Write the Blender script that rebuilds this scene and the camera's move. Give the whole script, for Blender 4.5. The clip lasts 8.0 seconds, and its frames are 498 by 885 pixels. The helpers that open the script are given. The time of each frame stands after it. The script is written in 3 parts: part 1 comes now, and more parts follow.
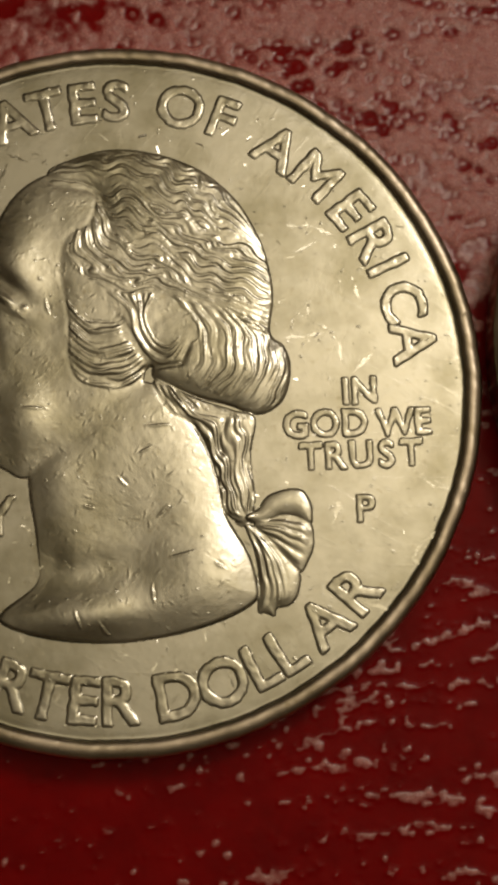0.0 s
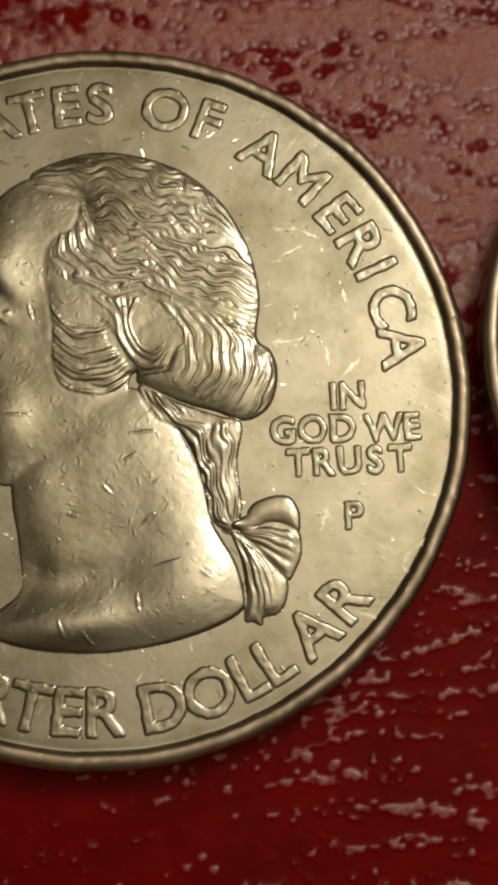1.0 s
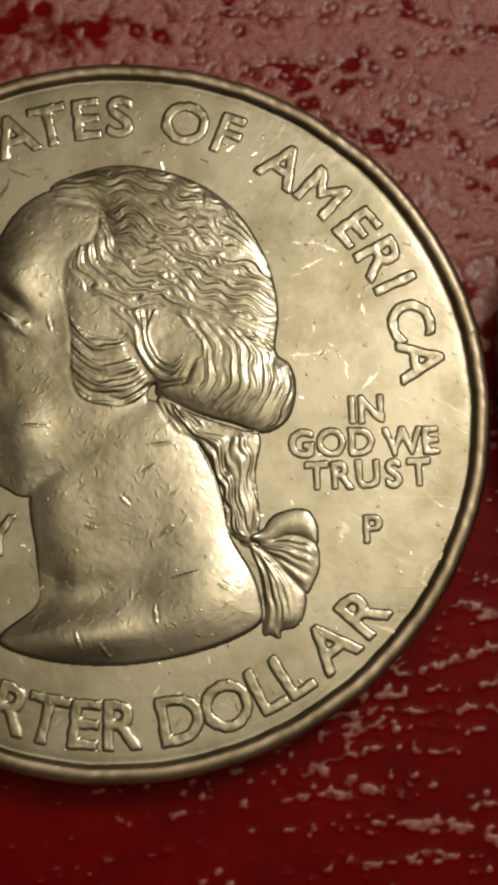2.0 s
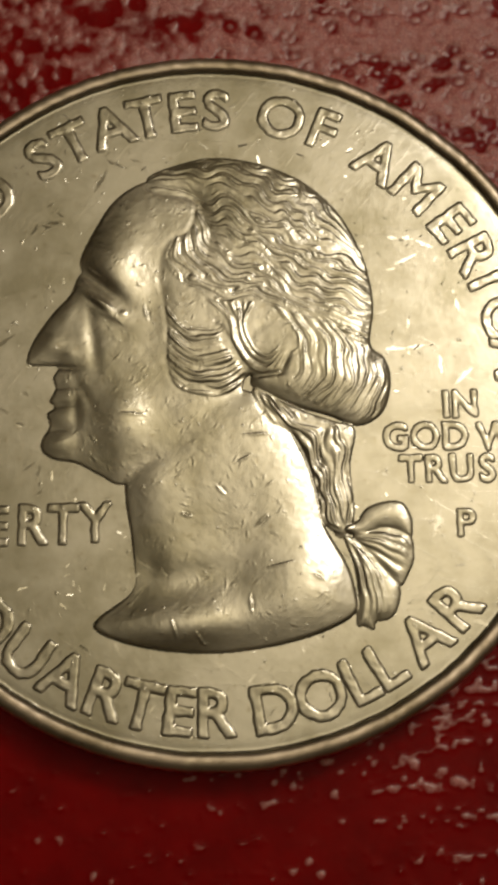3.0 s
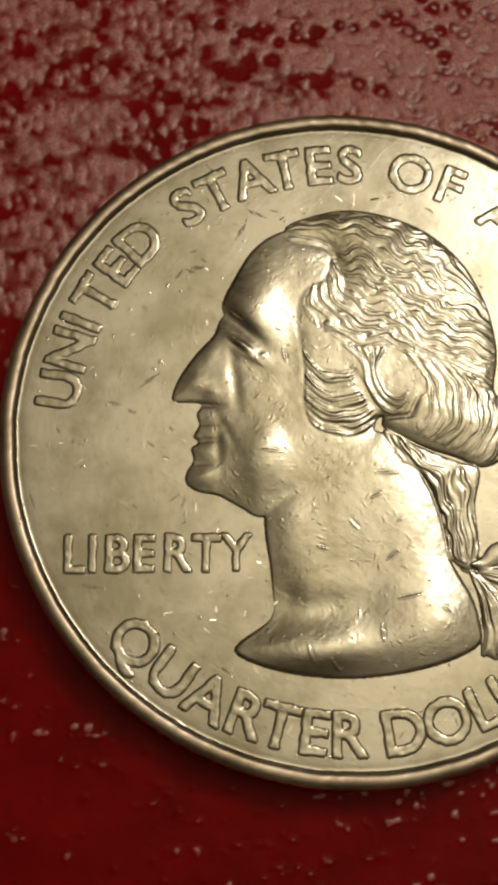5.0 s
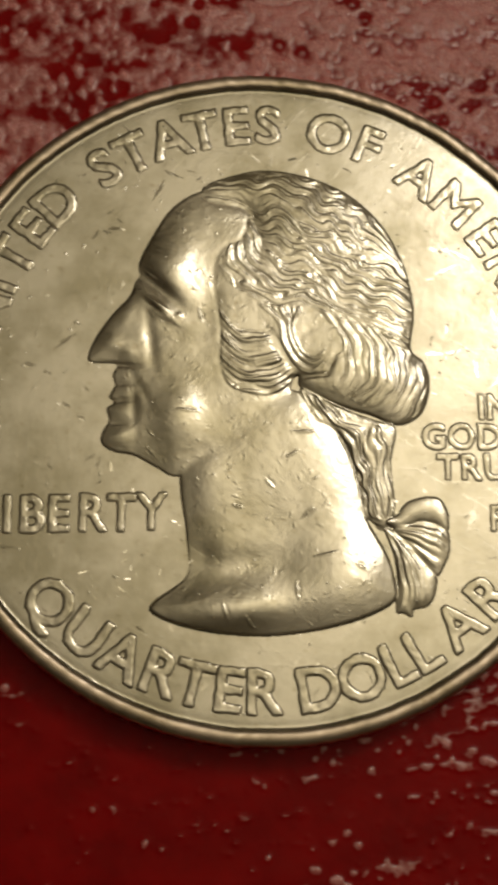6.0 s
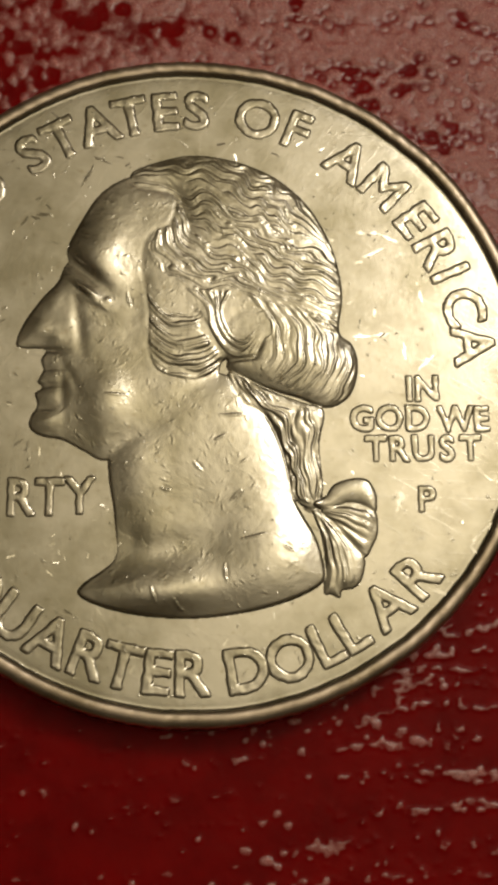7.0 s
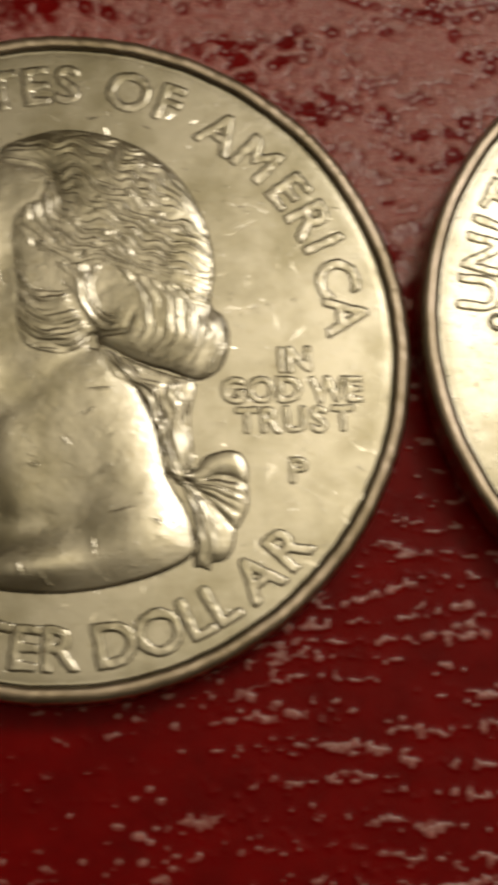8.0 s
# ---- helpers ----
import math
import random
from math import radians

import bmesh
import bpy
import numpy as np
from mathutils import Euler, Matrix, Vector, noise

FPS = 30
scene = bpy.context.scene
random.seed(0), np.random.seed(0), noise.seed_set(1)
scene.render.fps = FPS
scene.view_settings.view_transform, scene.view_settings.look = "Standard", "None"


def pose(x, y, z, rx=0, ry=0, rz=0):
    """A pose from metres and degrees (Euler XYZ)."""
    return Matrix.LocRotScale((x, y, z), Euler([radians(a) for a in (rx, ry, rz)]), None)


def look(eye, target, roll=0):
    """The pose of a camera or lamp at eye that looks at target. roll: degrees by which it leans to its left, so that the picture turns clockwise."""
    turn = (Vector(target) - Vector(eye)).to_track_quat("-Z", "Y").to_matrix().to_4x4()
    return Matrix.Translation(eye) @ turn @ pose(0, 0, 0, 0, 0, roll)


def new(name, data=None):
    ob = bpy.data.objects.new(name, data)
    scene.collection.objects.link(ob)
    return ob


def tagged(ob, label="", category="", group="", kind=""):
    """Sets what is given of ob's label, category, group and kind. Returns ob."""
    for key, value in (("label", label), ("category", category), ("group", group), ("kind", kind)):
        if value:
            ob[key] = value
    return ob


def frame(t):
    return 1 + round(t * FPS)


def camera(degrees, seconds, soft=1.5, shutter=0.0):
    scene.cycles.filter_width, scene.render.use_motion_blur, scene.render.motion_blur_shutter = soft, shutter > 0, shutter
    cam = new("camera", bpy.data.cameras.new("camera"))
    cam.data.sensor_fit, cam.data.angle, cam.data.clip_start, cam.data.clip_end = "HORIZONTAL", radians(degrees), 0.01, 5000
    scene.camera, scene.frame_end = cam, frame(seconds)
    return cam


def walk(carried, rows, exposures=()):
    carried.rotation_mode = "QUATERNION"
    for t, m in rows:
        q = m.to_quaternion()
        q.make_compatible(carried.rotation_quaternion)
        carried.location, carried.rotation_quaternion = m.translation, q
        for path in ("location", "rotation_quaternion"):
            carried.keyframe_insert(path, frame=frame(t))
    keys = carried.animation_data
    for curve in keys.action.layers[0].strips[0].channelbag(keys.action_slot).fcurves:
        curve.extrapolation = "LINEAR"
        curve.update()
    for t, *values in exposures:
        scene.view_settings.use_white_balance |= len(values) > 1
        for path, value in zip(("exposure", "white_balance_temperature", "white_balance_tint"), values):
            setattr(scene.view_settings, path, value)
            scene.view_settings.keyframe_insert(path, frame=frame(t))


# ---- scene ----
MM = 0.001
cam = camera(20.0, 8.0, soft=4.0, shutter=0.38)
# seconds, eye in millimetres from the coin's centre on the vinyl, tilt from straight down, heading, roll
ROWS = [
    (0.0, 3.068, -11.746, 46.982, 12.203, -7.364, 6.543),
    (0.5, 3.222, -11.774, 46.445, 12.402, -7.449, 6.566),
    (1.0, 3.435, -11.774, 46.264, 12.684, -7.648, 6.634),
    (1.2, 3.165, -11.504, 46.231, 12.882, -7.615, 6.802),
    (2.3, 2.243, -12.228, 46.076, 13.816, -7.738, 7.292),
    (2.5, 1.311, -12.195, 46.130, 13.879, -7.422, 7.243),
    (3.0, -0.231, -12.906, 46.019, 14.274, -6.722, 7.155),
    (3.2, -0.907, -13.312, 47.147, 14.274, -6.722, 7.155),
    (3.5, -2.572, -12.966, 49.167, 14.191, -6.394, 7.311),
    (4.0, -4.497, -12.806, 48.763, 14.414, -6.643, 8.124),
    (4.2, -4.618, -13.317, 48.940, 15.227, -7.095, 8.725),
    (5.3, -5.383, -12.739, 48.701, 14.681, -8.650, 10.620),
    (5.5, -5.312, -13.118, 48.302, 14.835, -9.097, 11.054),
    (6.0, -2.768, -13.844, 48.671, 14.525, -10.502, 11.963),
    (6.5, -1.147, -14.561, 48.478, 14.779, -11.532, 12.553),
    (7.0, -0.657, -14.462, 48.792, 14.668, -12.131, 12.989),
    (7.5, -1.253, -14.781, 48.530, 14.699, -12.406, 13.246),
    (7.7, -0.223, -14.832, 48.525, 14.699, -12.406, 13.246),
    (7.8, 0.395, -15.039, 48.626, 14.744, -12.859, 13.213),
    (7.9, 1.841, -15.167, 48.438, 14.788, -13.311, 13.180),
    (8.0, 3.568, -15.329, 48.467, 14.788, -13.311, 13.180),
]
walk(cam, [(t, pose(x * MM, y * MM, z * MM, tilt, 0, yaw) @ pose(0, 0, 0, 0, 0, roll)) for t, x, y, z, tilt, yaw, roll in ROWS],
     exposures=[(0.0, 0.04), (2.5, 0.0), (3.5, 0.06), (8.0, 0.09)])

# ---- light: a pendant lamp, and an added fill light aimed up at the ceiling of a plain room ----
world = bpy.data.worlds.new("world")
world.use_nodes = True
world.node_tree.nodes["Background"].inputs["Color"].default_value = (0.0, 0.0, 0.0, 1)
scene.world = world
LAMP_AT, LAMP_COLOUR = (0.585, 0.727, 1.55), (1.0, 0.885, 0.77)
lamp = bpy.data.lights.new("pendant_bulb", "POINT")
lamp.energy, lamp.color, lamp.shadow_soft_size = 13.5, LAMP_COLOUR, 0.186
lamp_ob = new("pendant_bulb", lamp)
lamp_ob.location = LAMP_AT
# added fill with no fixture of its own: brightens the ceiling the coins reflect
fill_light = bpy.data.lights.new("ceiling_fill", "AREA")
fill_light.shape, fill_light.size, fill_light.energy, fill_light.color = "DISK", 0.35, 17.0, LAMP_COLOUR
fill_ob = new("ceiling_fill", fill_light)
fill_ob.matrix_basis = look((LAMP_AT[0], LAMP_AT[1], LAMP_AT[2] + 0.12), (LAMP_AT[0], LAMP_AT[1], 2.6))


# ---- materials ----
def nodes_of(name):
    mat = bpy.data.materials.new(name)
    mat.use_nodes = True
    nt = mat.node_tree
    return mat, nt, nt.nodes["Principled BSDF"]


def node(nt, kind, **inputs):
    n = nt.nodes.new(kind)
    for key, value in inputs.items():
        n.inputs[key.replace("_", " ")].default_value = value
    return n


def ramp(nt, source, stops):
    r = nt.nodes.new("ShaderNodeValToRGB")
    els = r.color_ramp.elements
    while len(els) < len(stops):
        els.new(0.5)
    for e, (at, c) in zip(els, stops):
        e.position, e.color = at, (*c, 1) if len(c) == 3 else c
    nt.links.new(source, r.inputs["Fac"])
    return r


def grey(v):
    return (v, v, v)


def mapped(nt, scale):
    co = nt.nodes.new("ShaderNodeTexCoord")
    mp = nt.nodes.new("ShaderNodeMapping")
    mp.inputs["Scale"].default_value = scale
    nt.links.new(co.outputs["Object"], mp.inputs["Vector"])
    return mp.outputs["Vector"]


def coin_metal(name, tone, rough):
    """Worn cupronickel: soft stains, hairline scratches, fine grain."""
    mat, nt, bsdf = nodes_of(name)
    L = nt.links.new
    v = mapped(nt, (1000, 1000, 1000))
    stain = node(nt, "ShaderNodeTexNoise", Scale=0.35, Detail=5.0, Roughness=0.6)
    L(v, stain.inputs["Vector"])
    dark = tuple(c * k for c, k in zip(tone, (0.66, 0.65, 0.58)))
    col = ramp(nt, stain.outputs["Fac"], [(0.38, dark), (0.60, tone)])
    # specks of grime
    spot = node(nt, "ShaderNodeTexNoise", Scale=3.2, Detail=3.0, Roughness=0.55)
    L(v, spot.inputs["Vector"])
    grime = ramp(nt, spot.outputs["Fac"], [(0.62, grey(1.0)), (0.76, (0.80, 0.77, 0.70))])
    dirty = nt.nodes.new("ShaderNodeMix")
    dirty.data_type, dirty.blend_type = "RGBA", "MULTIPLY"
    dirty.inputs["Factor"].default_value = 1.0
    L(col.outputs["Color"], dirty.inputs[6])
    L(grime.outputs["Color"], dirty.inputs[7])
    L(dirty.outputs[2], bsdf.inputs["Base Color"])
    bsdf.inputs["Metallic"].default_value = 1.0
    fine = node(nt, "ShaderNodeTexNoise", Scale=3.6, Detail=6.0, Roughness=0.65)
    L(v, fine.inputs["Vector"])
    rr = ramp(nt, fine.outputs["Fac"], [(0.3, grey(rough - 0.03)), (0.7, grey(rough + 0.05))])
    L(rr.outputs["Color"], bsdf.inputs["Roughness"])
    # small dings: few sparse cells
    cells = node(nt, "ShaderNodeTexVoronoi", Scale=2.3, Randomness=1.0)
    warp = node(nt, "ShaderNodeTexNoise", Scale=5.0, Detail=2.0)
    L(v, warp.inputs["Vector"])
    mixv = nt.nodes.new("ShaderNodeVectorMath")
    mixv.operation = "MULTIPLY_ADD"
    mixv.inputs[1].default_value = (0.35, 0.35, 0.35)
    L(warp.outputs["Color"], mixv.inputs[0])
    L(v, mixv.inputs[2])
    L(mixv.outputs["Vector"], cells.inputs["Vector"])
    ding = ramp(nt, cells.outputs["Distance"], [(0.02, grey(1.0)), (0.13, grey(0.0))])
    # hairlines in two directions
    heights = []
    for rz, sc in ((0.5, (0.5, 14, 1)), (-0.9, (0.4, 11, 1)), (0.02, (0.25, 18, 1))):
        co = nt.nodes.new("ShaderNodeTexCoord")
        m1 = nt.nodes.new("ShaderNodeMapping")
        m1.inputs["Rotation"].default_value = (0, 0, rz)
        m2 = nt.nodes.new("ShaderNodeMapping")
        m2.inputs["Scale"].default_value = tuple(1000 * s for s in sc)
        L(co.outputs["Object"], m1.inputs["Vector"])
        L(m1.outputs["Vector"], m2.inputs["Vector"])
        n = node(nt, "ShaderNodeTexNoise", Scale=1.0, Detail=2.0)
        L(m2.outputs["Vector"], n.inputs["Vector"])
        r = ramp(nt, n.outputs["Fac"], [(0.66, grey(0.0)), (0.74, grey(1.0))])
        heights.append(r.outputs["Color"])
    normal = None
    for src, strength, dist in ((fine.outputs["Fac"], 0.60, 0.010), (ding.outputs["Color"], 0.40, 0.02), *((h, 0.22, 0.005) for h in heights)):
        b = nt.nodes.new("ShaderNodeBump")
        b.inputs["Strength"].default_value, b.inputs["Distance"].default_value = strength, dist * MM
        L(src, b.inputs["Height"])
        if normal:
            L(normal, b.inputs["Normal"])
        normal = b.outputs["Normal"]
    L(normal, bsdf.inputs["Normal"])
    return mat


def vinyl():
    """Glossy red vinyl whose raised grain is rubbed paler, with pink sheen and glints painted into that tone."""
    mat, nt, bsdf = nodes_of("red_vinyl")
    L = nt.links.new
    v = mapped(nt, (1000, 1000, 1000))
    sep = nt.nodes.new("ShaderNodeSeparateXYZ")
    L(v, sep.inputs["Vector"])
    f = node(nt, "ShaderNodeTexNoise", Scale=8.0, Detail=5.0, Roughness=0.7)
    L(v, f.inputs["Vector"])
    # height mask: raised grain takes both the rubbed tone and the painted sheen
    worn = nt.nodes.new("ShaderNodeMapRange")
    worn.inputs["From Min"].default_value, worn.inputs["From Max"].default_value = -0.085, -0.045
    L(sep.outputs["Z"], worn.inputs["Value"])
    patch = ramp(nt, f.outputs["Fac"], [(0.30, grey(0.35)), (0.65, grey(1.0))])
    wear_sheen = nt.nodes.new("ShaderNodeMath")
    wear_sheen.operation = "MULTIPLY"
    L(worn.outputs["Result"], wear_sheen.inputs[0])
    L(patch.outputs["Color"], wear_sheen.inputs[1])
    n = node(nt, "ShaderNodeTexNoise", Scale=0.5, Detail=6.0, Roughness=0.6)
    L(v, n.inputs["Vector"])
    col = ramp(nt, n.outputs["Fac"], [(0.3, (0.20, 0.0014, 0.0018)), (0.7, (0.31, 0.0026, 0.003))])
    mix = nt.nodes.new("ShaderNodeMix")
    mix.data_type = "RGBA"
    L(wear_sheen.outputs["Value"], mix.inputs["Factor"])
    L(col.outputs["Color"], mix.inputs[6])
    # pale pink stands for reflected haze and glints, put into the base colour
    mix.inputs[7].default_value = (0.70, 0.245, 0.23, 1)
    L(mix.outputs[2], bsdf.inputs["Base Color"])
    rough = ramp(nt, wear_sheen.outputs["Value"], [(0.0, grey(0.28)), (0.6, grey(0.15)), (1.0, grey(0.32))])
    L(rough.outputs["Color"], bsdf.inputs["Roughness"])
    gloss = ramp(nt, wear_sheen.outputs["Value"], [(0.0, grey(0.07)), (0.35, grey(1.0)), (1.0, grey(1.0))])
    L(gloss.outputs["Color"], bsdf.inputs["Specular IOR Level"])
    b = nt.nodes.new("ShaderNodeBump")
    b.inputs["Distance"].default_value = 0.05 * MM
    L(wear_sheen.outputs["Value"], b.inputs["Strength"])
    L(f.outputs["Fac"], b.inputs["Height"])
    L(b.outputs["Normal"], bsdf.inputs["Normal"])
    return mat


def plain(name, colour, rough):
    mat, nt, bsdf = nodes_of(name)
    v = mapped(nt, (3, 3, 3))
    n = node(nt, "ShaderNodeTexNoise", Scale=2.0, Detail=5.0)
    nt.links.new(v, n.inputs["Vector"])
    col = ramp(nt, n.outputs["Fac"], [(0.3, tuple(c * 0.92 for c in colour)), (0.7, colour)])
    nt.links.new(col.outputs["Color"], bsdf.inputs["Base Color"])
    bsdf.inputs["Roughness"].default_value = rough
    return mat


METAL = coin_metal("worn_cupronickel", (0.575, 0.568, 0.495), 0.185)
METAL_RIM = coin_metal("rubbed_rim", (0.53, 0.465, 0.385), 0.30)
METAL_BRIGHT = coin_metal("bright_cupronickel", (0.54, 0.53, 0.45), 0.24)
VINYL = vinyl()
PLASTER = plain("cream_plaster", (0.82, 0.76, 0.58), 0.9)
PANEL = plain("brown_wall_paint", (0.36, 0.32, 0.25), 0.8)
TABLE = plain("dark_table_wood", (0.13, 0.08, 0.05), 0.5)


# ---- mesh helpers ----
def mesh_object(name, verts, faces, material, parent=None, label="", smooth=True):
    me = bpy.data.meshes.new(name)
    me.from_pydata(verts, [], faces)
    me.update()
    me.materials.append(material)
    if smooth:
        me.polygons.foreach_set("use_smooth", [True] * len(me.polygons))
    ob = new(name, me)
    ob.parent = parent
    return tagged(ob, label)


def box(name, x0, x1, y0, y1, z0, z1, material):
    bm = bmesh.new()
    bmesh.ops.create_cube(bm, size=1.0, matrix=Matrix.LocRotScale(((x0 + x1) / 2, (y0 + y1) / 2, (z0 + z1) / 2), None, (x1 - x0, y1 - y0, z1 - z0)))
    me = bpy.data.meshes.new(name)
    bm.to_mesh(me)
    bm.free()
    me.materials.append(material)
    return tagged(new(name, me), kind="structure")


def value_noise(x, y, seed):
    """Smooth value noise in -1..1 on arrays."""
    rng = np.random.default_rng(seed)
    tab = rng.uniform(-1, 1, (256, 256))
    xi, yi = np.floor(x).astype(int), np.floor(y).astype(int)
    fx, fy = x - xi, y - yi
    fx, fy = fx * fx * fx * (fx * (fx * 6 - 15) + 10), fy * fy * fy * (fy * (fy * 6 - 15) + 10)
    a, b = tab[xi % 256, yi % 256], tab[(xi + 1) % 256, yi % 256]
    c, d = tab[xi % 256, (yi + 1) % 256], tab[(xi + 1) % 256, (yi + 1) % 256]
    return (a * (1 - fx) + b * fx) * (1 - fy) + (c * (1 - fx) + d * fx) * fy


def fractal(x, y, seed, octaves=4):
    return sum(0.5 ** k * value_noise(x * 2 ** k, y * 2 ** k, seed + k) for k in range(octaves))


def blur(h, times=1):
    for _ in range(times):
        p = np.pad(h, 1, mode="edge")
        h = (p[:-2, 1:-1] + p[2:, 1:-1] + p[1:-1, :-2] + p[1:-1, 2:] + 2 * p[1:-1, 1:-1]) / 6
    return h


def curve_points(text, steps=10, closed=False):
    """A smooth curve through the control points given as 'x,y x,y ...'."""
    p = np.array([[float(a) for a in q.split(",")] for q in text.split()])
    n = len(p)
    out = []
    for i in range(n if closed else n - 1):
        if closed:
            a, b, c, d = p[(i - 1) % n], p[i], p[(i + 1) % n], p[(i + 2) % n]
        else:
            a, b, c, d = p[max(i - 1, 0)], p[i], p[i + 1], p[min(i + 2, n - 1)]
        for k in range(steps):
            t = k / steps
            out.append(0.5 * (2 * b + (c - a) * t + (2 * a - 5 * b + 4 * c - d) * t * t + (3 * b - a - 3 * c + d) * t ** 3))
    if not closed:
        out.append(p[-1])
    return np.array(out)


def inside_depth(poly, X, Y):
    """Distance to a closed outline, positive inside."""
    best = np.full(X.shape, 1e9)
    odd = np.zeros(X.shape, bool)
    for (x0, y0), (x1, y1) in zip(poly, np.roll(poly, -1, axis=0)):
        dx, dy = x1 - x0, y1 - y0
        t = np.clip(((X - x0) * dx + (Y - y0) * dy) / (dx * dx + dy * dy + 1e-12), 0, 1)
        best = np.minimum(best, (X - x0 - t * dx) ** 2 + (Y - y0 - t * dy) ** 2)
        if y0 != y1:
            odd ^= ((y0 > Y) != (y1 > Y)) & (X < dx * (Y - y0) / dy + x0)
    return np.where(odd, 1, -1) * np.sqrt(best)


# ---- setting: plain room and table that close the place ----
ROOM = 2.0
box("table_surface", -ROOM, ROOM, -ROOM, ROOM, -0.04, -0.0012, TABLE)
box("ceiling", -ROOM, ROOM, -ROOM, ROOM, 2.60, 2.70, PLASTER)
box("wall_east", ROOM, ROOM + 0.1, -ROOM, ROOM, -0.04, 2.60, PANEL)
box("wall_west", -ROOM - 0.1, -ROOM, -ROOM, ROOM, -0.04, 2.60, PANEL)
box("wall_north", -ROOM, ROOM, ROOM, ROOM + 0.1, -0.04, 2.60, PANEL)
box("wall_south", -ROOM, ROOM, -ROOM - 0.1, -ROOM, -0.04, 2.60, PANEL)


# ---- red vinyl sheet ----
def vinyl_sheet():
    step, x0, x1, y0, y1 = 0.066, -17.0, 19.5, -21.0, 21.0
    nx, ny = int((x1 - x0) / step) + 1, int((y1 - y0) / step) + 1
    xs, ys = np.linspace(x0, x1, nx), np.linspace(y0, y1, ny)
    X, Y = np.meshgrid(xs, ys, indexing="ij")
    def sig(v):
        return 1 / (1 + np.exp(-v))
    # the far right keeps its full height, pricked by rows of pits; elsewhere only small rubbed islands with painted
    # glints stand proud, in the same rows
    n = fractal(X * 0.8, Y * 1.1, 21, 4) / 1.3
    far = (Y + 1.3 * X - 11.5) / 6.0 - 3.0 * sig((4.0 - Y) / 0.8)
    flat = sig((np.clip(far, -3, 1.5) + 0.8 * n) / 0.20)
    pits, blobs = np.zeros(X.shape), np.zeros(X.shape)
    rng = np.random.default_rng(7)

    def stamp(cx, cy, reach):
        i0, i1 = np.searchsorted(xs, (cx - reach, cx + reach))
        j0, j1 = np.searchsorted(ys, (cy - reach, cy + reach))
        return np.s_[i0:i1, j0:j1], X[i0:i1, j0:j1] - cx, Y[i0:i1, j0:j1] - cy
    for k in range(-22, 24):
        cx = x0 + 1.2
        while cx < x1 - 1.2:
            cx += rng.uniform(0.27, 0.54)
            cy = k * 1.02 + 0.04 * cx + 0.8 * float(value_noise(np.array(cx * 0.22 + 7), np.array(k * 1.7), 55)) + rng.normal(0, 0.19)
            if not y0 + 1 < cy < y1 - 1:
                continue
            if cy > 2.5:
                cy += rng.normal(0, 0.28)
            share = float(value_noise(np.array(cx * 0.30), np.array(k * 2.3 + 0.5), 61))
            gone = 1 / (1 + math.exp(-(cy + 1.3 * cx - 12.0) / 2.0))
            if rng.uniform() < gone:
                if share > -0.5:
                    r = rng.uniform(0.13, 0.34)
                    w, dx, dy = stamp(cx, cy, 0.7)
                    d = np.hypot(dx, dy * rng.uniform(0.9, 1.15))
                    p = sig((r - d) / 0.045) * (1 - 0.6 * np.exp(-(d / (0.55 * r)) ** 2))
                    pits[w] = np.maximum(pits[w], p)
            else:
                want = 1.0 if cy > 2.5 else 0.20 + 0.35 / (1 + math.exp(-(cx - 3) / 3))
                if share > 0.15 - 0.6 * want and rng.uniform() < want + 0.2:
                    r = rng.uniform(0.10, 0.20) * (1.6 if cy > 2.5 else 1.0)
                    w, dx, dy = stamp(cx, cy, 0.9)
                    blobs[w] = np.maximum(blobs[w], np.exp(-(dx / (r * (0.9 if cy > 2.5 else 1.35))) ** 2 - ((dy + 0.4 * dx * (cy > 2.5)) / (r * (1.5 if cy > 2.5 else 1.0))) ** 2))
    ragged = fractal(X * 3.5, Y * 3.5, 31, 2)
    channel = np.exp(-(fractal(X * 0.45, Y * 0.9, 71, 3) / 0.05) ** 2)
    # fine frosted speckle towards the back of the sheet; in front thin rows of small bits, raised to take the painted
    # glint tone
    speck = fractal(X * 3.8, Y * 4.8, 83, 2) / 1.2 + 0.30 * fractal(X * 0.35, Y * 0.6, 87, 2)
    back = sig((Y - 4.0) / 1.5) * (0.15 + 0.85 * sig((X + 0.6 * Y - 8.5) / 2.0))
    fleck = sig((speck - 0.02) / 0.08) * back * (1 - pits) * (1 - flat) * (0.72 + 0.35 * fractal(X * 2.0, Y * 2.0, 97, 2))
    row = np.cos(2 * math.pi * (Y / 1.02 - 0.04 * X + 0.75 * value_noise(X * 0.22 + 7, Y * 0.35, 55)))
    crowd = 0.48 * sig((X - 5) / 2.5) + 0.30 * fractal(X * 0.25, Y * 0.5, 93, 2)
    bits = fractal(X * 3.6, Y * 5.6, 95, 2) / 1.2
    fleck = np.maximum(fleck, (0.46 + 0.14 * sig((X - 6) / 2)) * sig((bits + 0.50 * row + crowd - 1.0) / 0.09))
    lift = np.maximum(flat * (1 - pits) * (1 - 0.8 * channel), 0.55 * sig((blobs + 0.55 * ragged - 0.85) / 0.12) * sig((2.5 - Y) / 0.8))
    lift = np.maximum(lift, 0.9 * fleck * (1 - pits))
    # low floor at the back, lifting the ground into the painted sheen tone
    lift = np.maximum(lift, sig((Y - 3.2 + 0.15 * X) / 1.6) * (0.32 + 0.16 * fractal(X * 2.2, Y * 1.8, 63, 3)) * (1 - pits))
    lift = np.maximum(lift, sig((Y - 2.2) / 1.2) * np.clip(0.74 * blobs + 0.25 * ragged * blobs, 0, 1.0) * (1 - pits))
